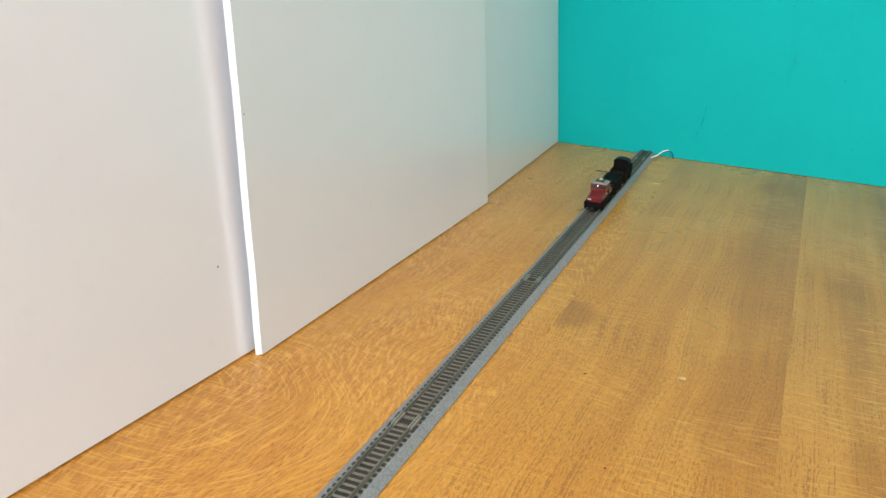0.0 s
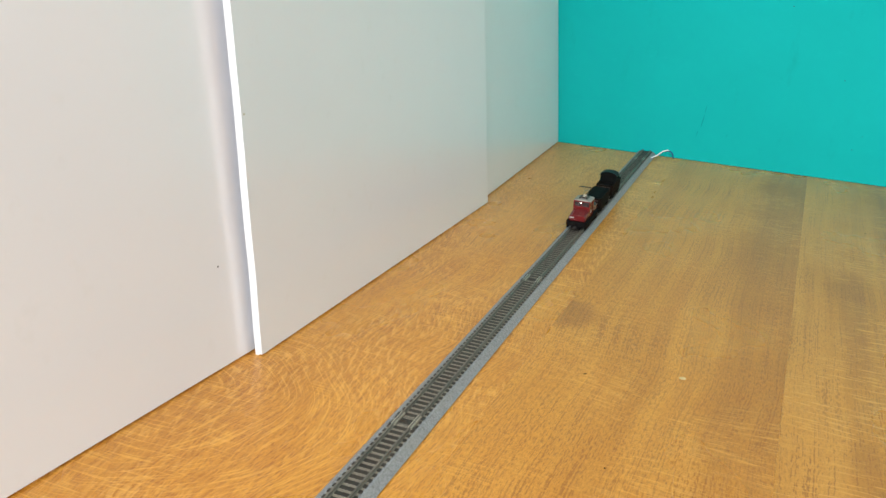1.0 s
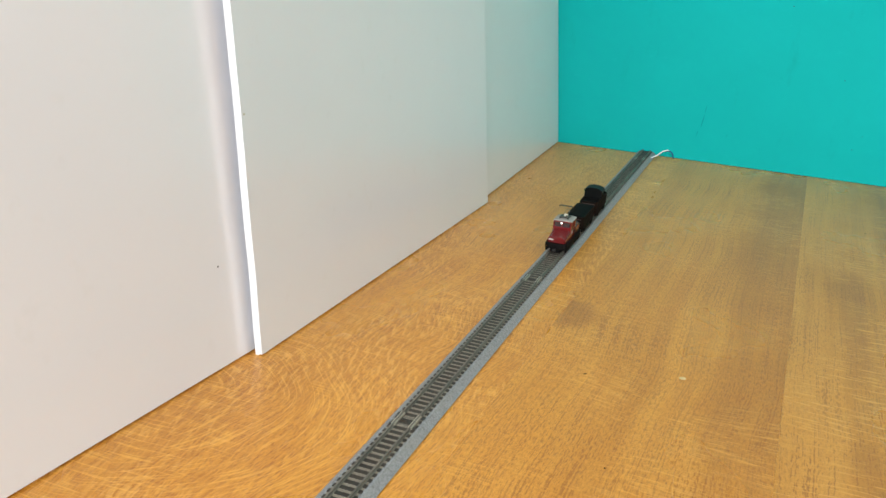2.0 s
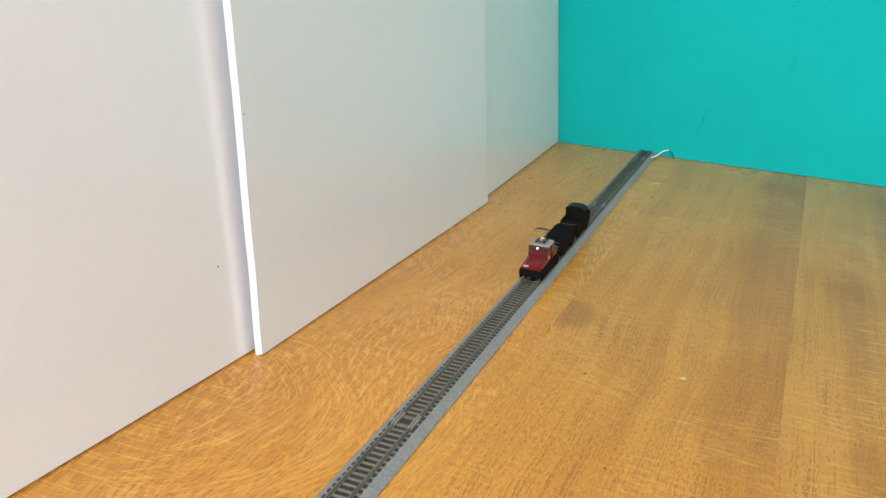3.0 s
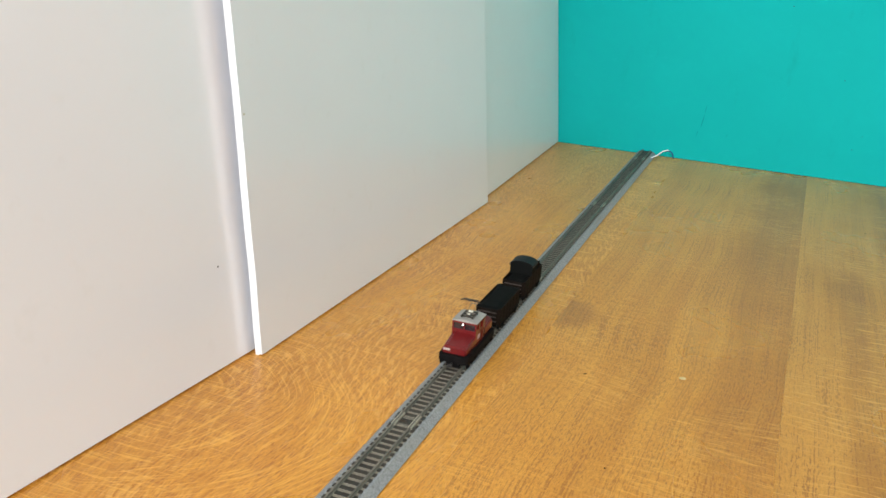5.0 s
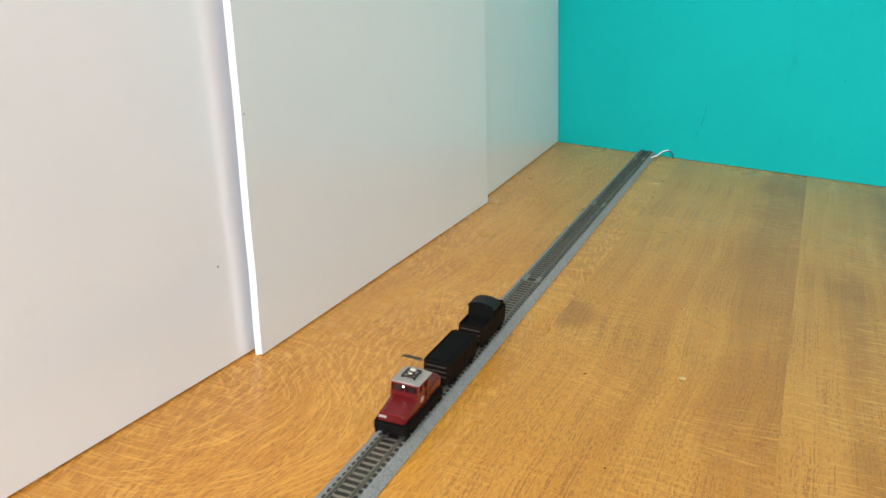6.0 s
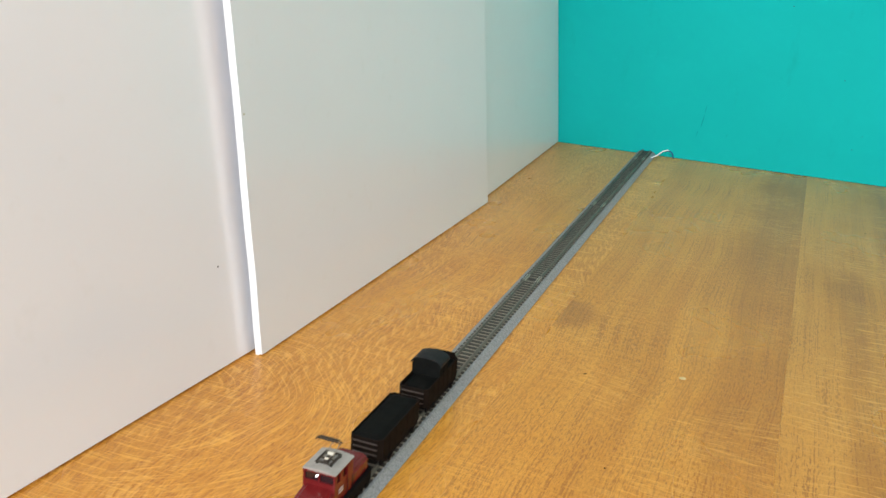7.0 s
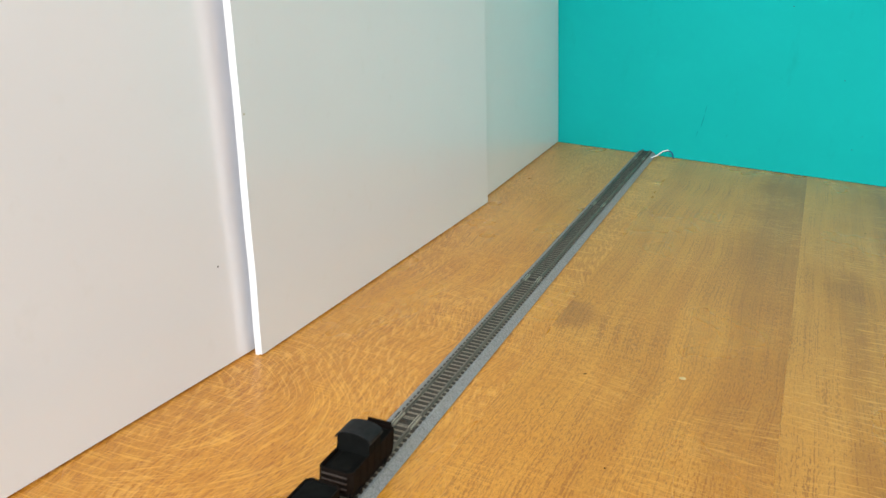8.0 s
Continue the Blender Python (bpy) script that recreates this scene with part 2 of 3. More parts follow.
RAIL, nt, b = material("weathered_rail", 0.55, 0.3)
col = ramp(nt, noise_node(nt, place_coords(nt, (400, 60, 400)), 3.0), ((0.3, (0.115, 0.11, 0.09)), (0.7, (0.21, 0.198, 0.16))))
nt.links.new(col, b.inputs["Base Color"])
JOINER, nt, b = material("nickel_joiner", 0.4, 0.5, (0.50, 0.46, 0.37))
JOINER_PLASTIC, nt, b = material("joiner_plastic", 0.55, 0, (0.035, 0.034, 0.03))

RED, nt, b = material("red_shell", 0.2)
col = ramp(nt, noise_node(nt, object_coords(nt, (160, 160, 160)), 3.0), ((0.3, (0.122, 0.0085, 0.0095)), (0.7, (0.150, 0.0115, 0.012))))
nt.links.new(col, b.inputs["Base Color"])
b.inputs["Specular IOR Level"].default_value = 0.3
ROOF, nt, b = material("pale_grey_roof", 0.55)
col = ramp(nt, noise_node(nt, object_coords(nt, (300, 300, 300)), 3.0), ((0.3, (0.28, 0.262, 0.24)), (0.7, (0.345, 0.325, 0.30))))
nt.links.new(col, b.inputs["Base Color"])
CHASSIS, nt, b = material("chassis_plastic", 0.8)
col = ramp(nt, noise_node(nt, object_coords(nt, (250, 250, 250)), 3.0), ((0.3, (0.0045, 0.004, 0.004)), (0.7, (0.009, 0.0075, 0.0075))))
nt.links.new(col, b.inputs["Base Color"])
GLASS_DARK, nt, b = material("smoked_cab_glass", 0.12, 0, (0.02, 0.008, 0.010))
WAGON, nt, b = material("wagon_brown", 0.72)
col = ramp(nt, noise_node(nt, object_coords(nt, (220, 220, 220)), 3.0), ((0.3, (0.0065, 0.0044, 0.0034)), (0.7, (0.0125, 0.0082, 0.0062))))
nt.links.new(col, b.inputs["Base Color"])
HUT_ROOF, nt, b = material("hut_roof_grey", 0.45)
col = ramp(nt, noise_node(nt, object_coords(nt, (220, 220, 220)), 3.0), ((0.3, (0.012, 0.0125, 0.013)), (0.7, (0.022, 0.023, 0.024))))
nt.links.new(col, b.inputs["Base Color"])
WAGON_IN, nt, b = material("wagon_black", 0.8)
b.inputs["Specular IOR Level"].default_value = 0.08
col = ramp(nt, noise_node(nt, object_coords(nt, (220, 220, 220)), 3.0), ((0.3, (0.003, 0.0033, 0.003)), (0.7, (0.006, 0.0065, 0.006))))
nt.links.new(col, b.inputs["Base Color"])
for dull in (WAGON, CHASSIS, HUT_ROOF):
    dull.node_tree.nodes["Principled BSDF"].inputs["Specular IOR Level"].default_value = 0.06
# end ribs, a lighter brown than the wagon body
RIB, nt, b = material("rib_lighter_brown", 0.5, 0, (0.042, 0.028, 0.022))
STEEL, nt, b = material("wheel_steel", 0.35, 0.9, (0.25, 0.24, 0.22))
COUPLER, nt, b = material("coupler_plastic", 0.5, 0, (0.02, 0.018, 0.017))
BRONZE, nt, b = material("pantograph_bronze", 0.4, 0.4, (0.055, 0.042, 0.032))
ARM, nt, b = material("pantograph_arm_steel", 0.4, 0.6, (0.30, 0.26, 0.20))
DRUM, nt, b = material("cream_drum", 0.35, 0.2, (0.62, 0.57, 0.47))
LETTER, nt, b = material("white_lettering", 0.5, 0, (0.46, 0.40, 0.38))
LAMP, nt, b = material("headlight_glow", 0.3, 0, (1, 1, 1))
b.inputs["Emission Color"].default_value = (1.0, 0.96, 0.92, 1)
b.inputs["Emission Strength"].default_value = 7.0
WIRE_W, nt, b = material("white_wire", 0.4, 0, (0.80, 0.80, 0.80))
WIRE_B, nt, b = material("blue_wire", 0.4, 0, (0.012, 0.10, 0.28))
ROOM, nt, b = material("room_plaster", 0.9)
col = ramp(nt, noise_node(nt, place_coords(nt, (6, 6, 6)), 4.0), ((0.3, (0.66, 0.63, 0.58)), (0.7, (0.72, 0.69, 0.64))))
nt.links.new(col, b.inputs["Base Color"])
# unseen east wall, tinted peach only to throw warm light on the boards
PEACH, nt, b = material("room_warm_bounce", 0.9)
col = ramp(nt, noise_node(nt, place_coords(nt, (6, 6, 6)), 4.0), ((0.3, (0.68, 0.575, 0.46)), (0.7, (0.74, 0.635, 0.52))))
nt.links.new(col, b.inputs["Base Color"])
CARPET, nt, b = material("room_floor", 0.9)
col = ramp(nt, noise_node(nt, place_coords(nt, (40, 40, 40)), 4.0), ((0.3, (0.22, 0.17, 0.12)), (0.7, (0.30, 0.24, 0.18))))
nt.links.new(col, b.inputs["Base Color"])


# ---- mesh helpers ----
def mesh(bm, name, mat, smooth=False):
    me = bpy.data.meshes.new(name)
    bm.normal_update()
    for f in bm.faces:
        f.smooth = smooth
    bm.to_mesh(me)
    bm.free()
    for m in (mat if isinstance(mat, (list, tuple)) else (mat,)):
        me.materials.append(m)
    return me


def part(name, bm, mat, parent=None, label="", smooth=False, at=None):
    ob = new(name, mesh(bm, name, mat, smooth))
    if parent:
        ob.parent = parent
    if at:
        ob.matrix_basis = at
    if label:
        tagged(ob, label)
    return ob


def add_box(bm, x0, x1, y0, y1, z0, z1, bevel=0.0, segments=1):
    vs = bmesh.ops.create_cube(bm, size=1.0)["verts"]
    for v in vs:
        v.co = Vector((x0 + (v.co.x + 0.5) * (x1 - x0), y0 + (v.co.y + 0.5) * (y1 - y0), z0 + (v.co.z + 0.5) * (z1 - z0)))
    if bevel:
        edges = list({e for v in vs for e in v.link_edges})
        bmesh.ops.bevel(bm, geom=edges, offset=bevel, segments=segments, affect="EDGES", profile=0.5)
    return bm


def box(*dims, bevel=0.0, segments=1):
    return add_box(bmesh.new(), *dims, bevel=bevel, segments=segments)


def add_extrusion(bm, profile, a, b, axis="y"):
    """A closed outline swept from a to b. axis y: points are (x, z); axis x: points are (y, z)."""
    put = (lambda u, w, s: (u, s, w)) if axis == "y" else (lambda u, w, s: (s, u, w))
    first = [bm.verts.new(put(u, w, a)) for u, w in profile]
    last = [bm.verts.new(put(u, w, b)) for u, w in profile]
    n = len(profile)
    for i in range(n):
        bm.faces.new((first[i], first[(i + 1) % n], last[(i + 1) % n], last[i]))
    bm.faces.new(first[::-1])
    bm.faces.new(last)
    bmesh.ops.recalc_face_normals(bm, faces=bm.faces[:])
    return bm


def add_rod(bm, a, b, r, sides=8, r2=None):
    a, b = Vector(a), Vector(b)
    m = Matrix.Translation((a + b) / 2) @ (b - a).to_track_quat("Z", "Y").to_matrix().to_4x4()
    bmesh.ops.create_cone(bm, cap_ends=True, segments=sides, radius1=r, radius2=r if r2 is None else r2, depth=(b - a).length, matrix=m)
    return bm


def thing(name, label, category, m=None, group="", kind=""):
    ob = new(name)
    ob.empty_display_size = 0.01
    if m:
        ob.matrix_basis = m
    return tagged(ob, label, category, group, kind)


# ---- room ----
def room():
    x0, x1, y0, y1, z0, z1 = -1.5, 1.9, -2.0, 1.7, -0.74, 1.86
    tagged(part("floor", box(x0 - .1, x1 + .1, y0 - .1, y1 + .1, z0 - .1, z0), CARPET), "plain brown room floor under the table", "floor", kind="structure")
    tagged(part("ceiling", box(x0 - .1, x1 + .1, y0 - .1, y1 + .1, z1, z1 + .1), ROOM), "plain off-white plaster ceiling", "ceiling", kind="structure")
    tagged(part("wall_north", box(x0 - .1, x1 + .1, y1, y1 + .1, z0, z1), ROOM), "plain off-white plaster wall", "wall", kind="structure")
    bm = bmesh.new()
    # opening made up to let the added side fill in
    ey0, ey1, ez0, ez1 = 0.48, 1.42, 0.62, 1.48
    add_box(bm, x1, x1 + .1, y0, ey0, z0, z1)
    add_box(bm, x1, x1 + .1, ey1, y1, z0, z1)
    add_box(bm, x1, x1 + .1, ey0, ey1, z0, ez0)
    add_box(bm, x1, x1 + .1, ey0, ey1, ez1, z1)
    tagged(part("wall_east", bm, PEACH), "unseen wall tinted peach for warm bounce, with an opening for the added fill light", "wall", kind="structure")
    tagged(part("wall_west", box(x0 - .1, x0, y0, y1, z0, z1), ROOM), "plain off-white plaster wall", "wall", kind="structure")
    bm = bmesh.new()
    wx0, wx1, wz0, wz1 = -0.75, 1.19, 0.45, 1.79
    add_box(bm, x0 - .1, wx0, y0 - .1, y0, z0, z1)
    add_box(bm, wx1, x1 + .1, y0 - .1, y0, z0, z1)
    add_box(bm, wx0, wx1, y0 - .1, y0, z0, wz0)
    add_box(bm, wx0, wx1, y0 - .1, y0, wz1, z1)
    tagged(part("wall_south", bm, ROOM), "plain plaster wall with a wide window opening", "wall", kind="structure")


room()


# ---- table ----
def table():
    t = thing("table", "honey-coloured oak table with a glued-plank top", "table", pose(0, 0, 0, 0, 0, -1.0))
    edges = [-0.43, -0.20, 0.0315, 0.1877, 0.345, 0.50, 0.655]
    mats = [OAK_B, OAK_A, OAK_B, OAK_C, OAK_B, OAK_A]
    g = 0.00002
    for a, b, m in zip(edges, edges[1:], mats):
        part("plank", box(a + g, b - g, -0.62, 0.98, -0.028, 0.0, bevel=0.00008), m, t)
    part("apron", box(-0.38, 0.60, -0.57, -0.548, -0.11, -0.0285), OAK_A, t)
    part("apron", box(-0.38, 0.60, 0.908, 0.93, -0.11, -0.0285), OAK_A, t)
    for x in (-0.38, 0.54):
        for y in (-0.57, 0.87):
            part("leg", box(x, x + 0.06, y, y + 0.06, -0.74, -0.0285, bevel=0.004), OAK_A, t)


table()


# ---- boards ----
def foam_board(a, b, height, lean, start, label, wobble=0.0):
    """A standing foam board. The foot of its face runs from a to b; it leans back by lean degrees. start: its left end lies that far before a."""
    a, b = Vector((*a, 0)), Vector((*b, 0))
    along = (b - a).normalized()
    back = Vector((-along.y, along.x, 0))
    tilt = Matrix.Rotation(radians(lean), 4, along)
    m = Matrix.Translation(a) @ tilt @ Matrix((along, back, (0, 0, 1))).transposed().to_4x4()
    m.translation = a
    th = 0.005
    # rise a hair so that the lower back edge does not dip into the table
    m.translation += Vector((0, 0, math.sin(radians(abs(lean))) * th * (1 if lean < 0 else 0) + 0.0001))
    ob = thing("foam_board", label, "foam board", m, group="white backdrop boards")
    length = (b - a).length
    # lower front edge: shallow recess added under the face sheet to draw contact shade
    rows, nip, deep = 40, 0.0007, 0.0026
    levels = [(0.0, deep), (nip, deep), (nip, 0.0004)] + [(height * i / rows, 0.0004) for i in range(1, rows + 1)]

    def ragged(z):
        return wobble * (noise.noise(Vector((z * 14, start * 9 + 3.1, 0.7))) + 0.4 * noise.noise(Vector((z * 45, 1.3, 5.1))))

    bm = bmesh.new()
    rings = []
    for z, front in levels:
        w = ragged(z)
        rings.append([bm.verts.new((-start + w, front, z)), bm.verts.new((-start + w * 1.1, th - 0.0004, z)),
                      bm.verts.new((length, th - 0.0004, z)), bm.verts.new((length, front, z))])
    for r0, r1 in zip(rings, rings[1:]):
        for k in range(4):
            if (r0[k].co - r1[k].co).length + (r0[(k + 1) % 4].co - r1[(k + 1) % 4].co).length > 1e-7:
                ring = [r0[k], r0[(k + 1) % 4], r1[(k + 1) % 4], r1[k]]
                bm.faces.new(ring)
    bm.faces.new(rings[0][::-1])
    bm.faces.new(rings[-1])
    bmesh.ops.remove_doubles(bm, verts=bm.verts[:], dist=1e-7)
    bmesh.ops.recalc_face_normals(bm, faces=bm.faces[:])
    part("foam_core", bm, FOAM, ob, "bright white cut foam edge")
    for name, y0, y1 in (("face_sheet", 0.0, 0.0004), ("back_sheet", th - 0.0004, th)):
        bm = bmesh.new()
        ends = []
        for i in range(rows + 1):
            z = nip + (height - nip) * i / rows if name == "face_sheet" else height * i / rows
            w = ragged(z)
            ends.append([bm.verts.new((-start + w, y0, z)), bm.verts.new((-start + w, y1, z)),
                         bm.verts.new((length, y1, z)), bm.verts.new((length, y0, z))])
        for r0, r1 in zip(ends, ends[1:]):
            for k in range(4):
                bm.faces.new((r0[k], r0[(k + 1) % 4], r1[(k + 1) % 4], r1[k]))
        bm.faces.new(ends[0][::-1])
        bm.faces.new(ends[-1])
        bmesh.ops.recalc_face_normals(bm, faces=bm.faces[:])
        part(name, bm, BOARD, ob, "smooth white card facing")
    return ob


board_near = foam_board((-0.136, -0.138), (-0.1225, 0.065), 0.55, -6.3, 0.23, "white foam board leaning back, with a tiny brown speck")
board_mid = foam_board((-0.1150, 0.0405), (-0.1058, 0.454), 0.55, -5.4, 0.0, "white foam board overlapping its neighbours, with a bright cut edge", wobble=0.0017)
board_far = foam_board((-0.1138, 0.430), (-0.1206, 0.8015), 0.55, -5.8, 0.0, "white foam board butted against the teal backdrop")
for board, x, z, r in ((board_near, 0.1582, 0.0624, 0.0006), (board_mid, 0.0035, 0.1496, 0.0007)):
    speck = bmesh.new()
    bmesh.ops.create_uvsphere(speck, u_segments=8, v_segments=5, radius=r)
    part("speck", speck, SPECK if board is board_near else SMEAR, board, "tiny brown speck", at=pose(x, 0, z))


def backdrop_board():
    m = pose(-0.20, 0.8055, 0.0003, 0, 0, -1.25)
    ob = thing("backdrop_board", "teal painted backdrop board standing upright on the table", "backdrop board", m)
    part("panel", box(0, 0.90, 0, 0.006, 0, 0.60, bevel=0.0004), TEAL, ob)

    def mark(name, x, z, w, h, turn, mat, label):
        bm = bmesh.new()
        bmesh.ops.create_circle(bm, cap_ends=True, segments=10, radius=0.5, matrix=Matrix.Rotation(radians(90), 4, "X"))
        for v in bm.verts:
            v.co.x *= w * (1 + 0.3 * noise.noise(v.co * 5))
            v.co.z *= h
        part(name, bm, mat, ob, label, at=pose(x + 0.20, -0.0003, z, 0, turn, 0))

    for x, z, s in ((0.2227, 0.1215, 0.0011), (0.2457, 0.0399, 0.0012), (0.254, 0.0572, 0.0009), (0.1508, 0.2024, 0.0012)):
        mark("speck", x, z, s, s * 1.1, 20, SPECK, "small dark speck")
    mark("scratch", 0.0658, 0.0530, 0.0009, 0.017, 8, TEAL_DARK, "short dark scratch")
    mark("scratch", 0.0675, 0.068, 0.0006, 0.010, 6, TEAL_DARK, "short dark scratch")
    mark("scratch", 0.0610, 0.036, 0.0006, 0.008, 12, TEAL_DARK, "short dark scratch")
    mark("scratch", 0.098, 0.038, 0.0007, 0.004, 30, TEAL_DARK, "short dark scratch")


backdrop_board()


# ---- the train's way ----
# seconds and how far the train still has to go along Y to its place at 6 s
WAY = [(0.0, 0.487), (0.5, 0.4495), (1.0, 0.4133), (1.5, 0.3757), (2.0, 0.3387), (2.5, 0.3008), (3.0, 0.2618), (3.5, 0.2208), (4.0, 0.1793),
       (4.5, 0.1356), (5.0, 0.0915), (5.5, 0.0461), (6.0, -0.0005), (6.5, -0.0476), (7.0, -0.0937), (7.5, -0.1394), (8.0, -0.1840)]
RAIL_TOP = 0.0064
WHEEL_R = 0.0025


def wheelset(parent, y):
    """An axle with two flanged wheels, turning on its vehicle; its own space has its centre on the axle."""
    bm = bmesh.new()
    add_rod(bm, (-0.0062, 0, 0), (0.0062, 0, 0), 0.0006, 8)
    axle = part("wheelset", bm, CHASSIS, parent, at=pose(0, y, RAIL_TOP + WHEEL_R))
    for s in (-1, 1):
        bm = bmesh.new()
        add_rod(bm, (s * 0.0042, 0, 0), (s * 0.0061, 0, 0), WHEEL_R, 20)
        add_rod(bm, (s * 0.0036, 0, 0), (s * 0.0042, 0, 0), WHEEL_R + 0.0005, 20)
        for k in range(4):
            a = k * math.pi / 2
            add_box(bm, s * 0.0061 - 0.0002, s * 0.0061 + 0.0003, math.cos(a) * 0.0013 - 0.0004, math.cos(a) * 0.0013 + 0.0004,
                    math.sin(a) * 0.0013 - 0.0004, math.sin(a) * 0.0013 + 0.0004)
        part("wheel", bm, STEEL, axle, "dark steel wheel")
    return axle


def coupler(parent, y, s):
    """A hooked coupler that sticks out from y in direction s along Y."""
    bm = bmesh.new()
    add_box(bm, -0.0006, 0.0006, min(y, y + s * 0.0042), max(y, y + s * 0.0042), 0.0094, 0.0104, bevel=0.0002)
    add_box(bm, -0.0015, 0.0015, min(y + s * 0.0036, y + s * 0.0048), max(y + s * 0.0036, y + s * 0.0048), 0.0090, 0.0108, bevel=0.0003)
    part("coupler", bm, COUPLER, parent, "black plastic hook coupler")


def locomotive():
    v = thing("locomotive", "small red steeple-cab model locomotive with a raised pantograph", "model train", group="model train vehicles")
    # running plate and skirt, its front corners cut back
    L, W = 0.0270, 0.0096
    prof = [(-W, -L + 0.002), (-W + 0.0016, -L), (W - 0.0016, -L), (W, -L + 0.002), (W, L - 0.002), (W - 0.0016, L), (-W + 0.0016, L), (-W, L - 0.002)]
    bm = bmesh.new()
    lo = [bm.verts.new((x, y, 0.0098)) for x, y in prof]
    hi = [bm.verts.new((x, y, 0.0146)) for x, y in prof]
    for i in range(8):
        bm.faces.new((lo[i], lo[(i + 1) % 8], hi[(i + 1) % 8], hi[i]))
    bm.faces.new(lo[::-1])
    bm.faces.new(hi)
    bmesh.ops.bevel(bm, geom=bm.edges[:], offset=0.0004, segments=1, affect="EDGES")
    part("running_plate", bm, CHASSIS, v, "dark grey skirt and running plate")
    bm = box(-0.0058, 0.0058, -0.0215, 0.0215, 0.0078, 0.0100, bevel=0.0004)
    part("underframe", bm, CHASSIS, v)
    for s in (-1, 1):
        # truck side frame with two axle boxes and springs
        bm = box(s * 0.0078 - 0.0006, s * 0.0078 + 0.0006, -0.0225, 0.0225, 0.0070, 0.0099, bevel=0.0003)
        for y in (-0.0130, 0.0130):
            add_box(bm, s * 0.0084 - 0.0006, s * 0.0084 + 0.0006, y - 0.0018, y + 0.0018, 0.0070, 0.0098, bevel=0.0003)
            for k in (-1, 1):
                add_rod(bm, (s * 0.0085, y + k * 0.0040, 0.0074), (s * 0.0085, y + k * 0.0040, 0.0097), 0.0007, 8)
        part("truck_frame", bm, CHASSIS, v, "dark truck side frame")
        for y in (-0.0225, 0.0225):
            part("step", box(s * 0.0086 - 0.0007, s * 0.0086 + 0.0007, y - 0.0016, y + 0.0016, 0.0068, 0.0099, bevel=0.0002), CHASSIS, v, "dark footstep")
    for s in (-1, 1):
        # sloping hood with chamfered shoulders
        ends = [(s * 0.0250, 0.0196 if s < 0 else 0.0226, 0.0078), (s * 0.0080, 0.0228, 0.0079)]
        bm = bmesh.new()
        rings = []
        for y, top, w in ends:
            rings.append([bm.verts.new(p) for p in ((-w, y, 0.0146), (-w, y, top - 0.0014), (-w + 0.0018, y, top), (w - 0.0018, y, top), (w, y, top - 0.0014), (w, y, 0.0146))])
        for k in range(6):
            bm.faces.new((rings[0][k], rings[0][(k + 1) % 6], rings[1][(k + 1) % 6], rings[1][k]))
        bm.faces.new(rings[0])
        bm.faces.new(rings[1][::-1])
        bmesh.ops.recalc_face_normals(bm, faces=bm.faces[:])
        bmesh.ops.bevel(bm, geom=bm.edges[:], offset=0.0008, segments=3, affect="EDGES")
        hood = part("hood", bm, RED, v, "sloping glossy red hood")
        part("number_plate", box(-0.0068, -0.0026, min(s * 0.0250, s * 0.0253), max(s * 0.0250, s * 0.0253), 0.0170, 0.0182), LETTER, hood, "pale number bar") if s < 0 else None
        for x in (-0.0075, 0.0075):
            bm = bmesh.new()
            add_rod(bm, (x, s * 0.0258, 0.0146), (x, s * 0.0258, 0.0178), 0.00018, 6)
            part("handrail", bm, CHASSIS, v)
        bm = bmesh.new()
        for k in range(5):
            for q in (-1, 1):
                y = s * (0.0125 + 0.0018 * k)
                add_box(bm, q * 0.0074 - 0.0003, q * 0.0074 + 0.0003, y - 0.0004, y + 0.0004, 0.0156, 0.0176)
        part("louvre", bm, RED, hood)
        coupler(v, s * 0.0268, s)
    # cab: lower walls, posts and header leave the window openings free
    bm = bmesh.new()
    cy, cx = 0.0087, 0.0079
    t = 0.0008
    for s in (-1, 1):
        y0, y1 = sorted((s * cy, s * (cy - t)))
        add_box(bm, -cx, cx, y0, y1, 0.0146, 0.0247)
        add_box(bm, -cx, cx, y0, y1, 0.0288, 0.0301)
        for x0, x1 in ((-cx, -cx + 0.0009), (-0.0004, 0.0004), (cx - 0.0009, cx)):
            add_box(bm, x0, x1, y0, y1, 0.0247, 0.0288)
        x0, x1 = sorted((s * cx, s * (cx - t)))
        add_box(bm, x0, x1, -cy + t, cy - t, 0.0146, 0.0247)
        add_box(bm, x0, x1, -cy + t, cy - t, 0.0288, 0.0301)
        for ya, yb in ((-cy + t, -0.0066), (-0.0035, -0.0008), (0.0026, cy - t)):
            add_box(bm, x0, x1, ya, yb, 0.0247, 0.0288)
    cab = part("cab", bm, RED, v, "red cab with dark windows")
    for s in (-1, 1):
        y0, y1 = sorted((s * (cy - t), s * (cy - t - 0.0004)))
        for x0, x1 in ((-cx + 0.0009, -0.0004), (0.0004, cx - 0.0009)):
            part("window", box(x0, x1, y0, y1, 0.0247, 0.0288), GLASS_DARK, cab, "dark window pane")
        x0, x1 = sorted((s * (cx - t), s * (cx - t - 0.0004)))
        for ya, yb in ((-0.0066, -0.0035), (-0.0008, 0.0026)):
            part("window", box(x0, x1, ya, yb, 0.0247, 0.0288), GLASS_DARK, cab, "dark window pane")
        # door outline, handrails and lettering bars on the sides
        xs = sorted((s * cx, s * (cx + 0.0003)))
        part("door", box(*xs, 0.0030, 0.0066, 0.0150, 0.0284, bevel=0.0001), RED, cab, "red cab door")
        bm = bmesh.new()
        for y in (0.0026, 0.0071):
            add_rod(bm, (s * (cx + 0.0006), y, 0.0155), (s * (cx + 0.0006), y, 0.0225), 0.00016, 6)
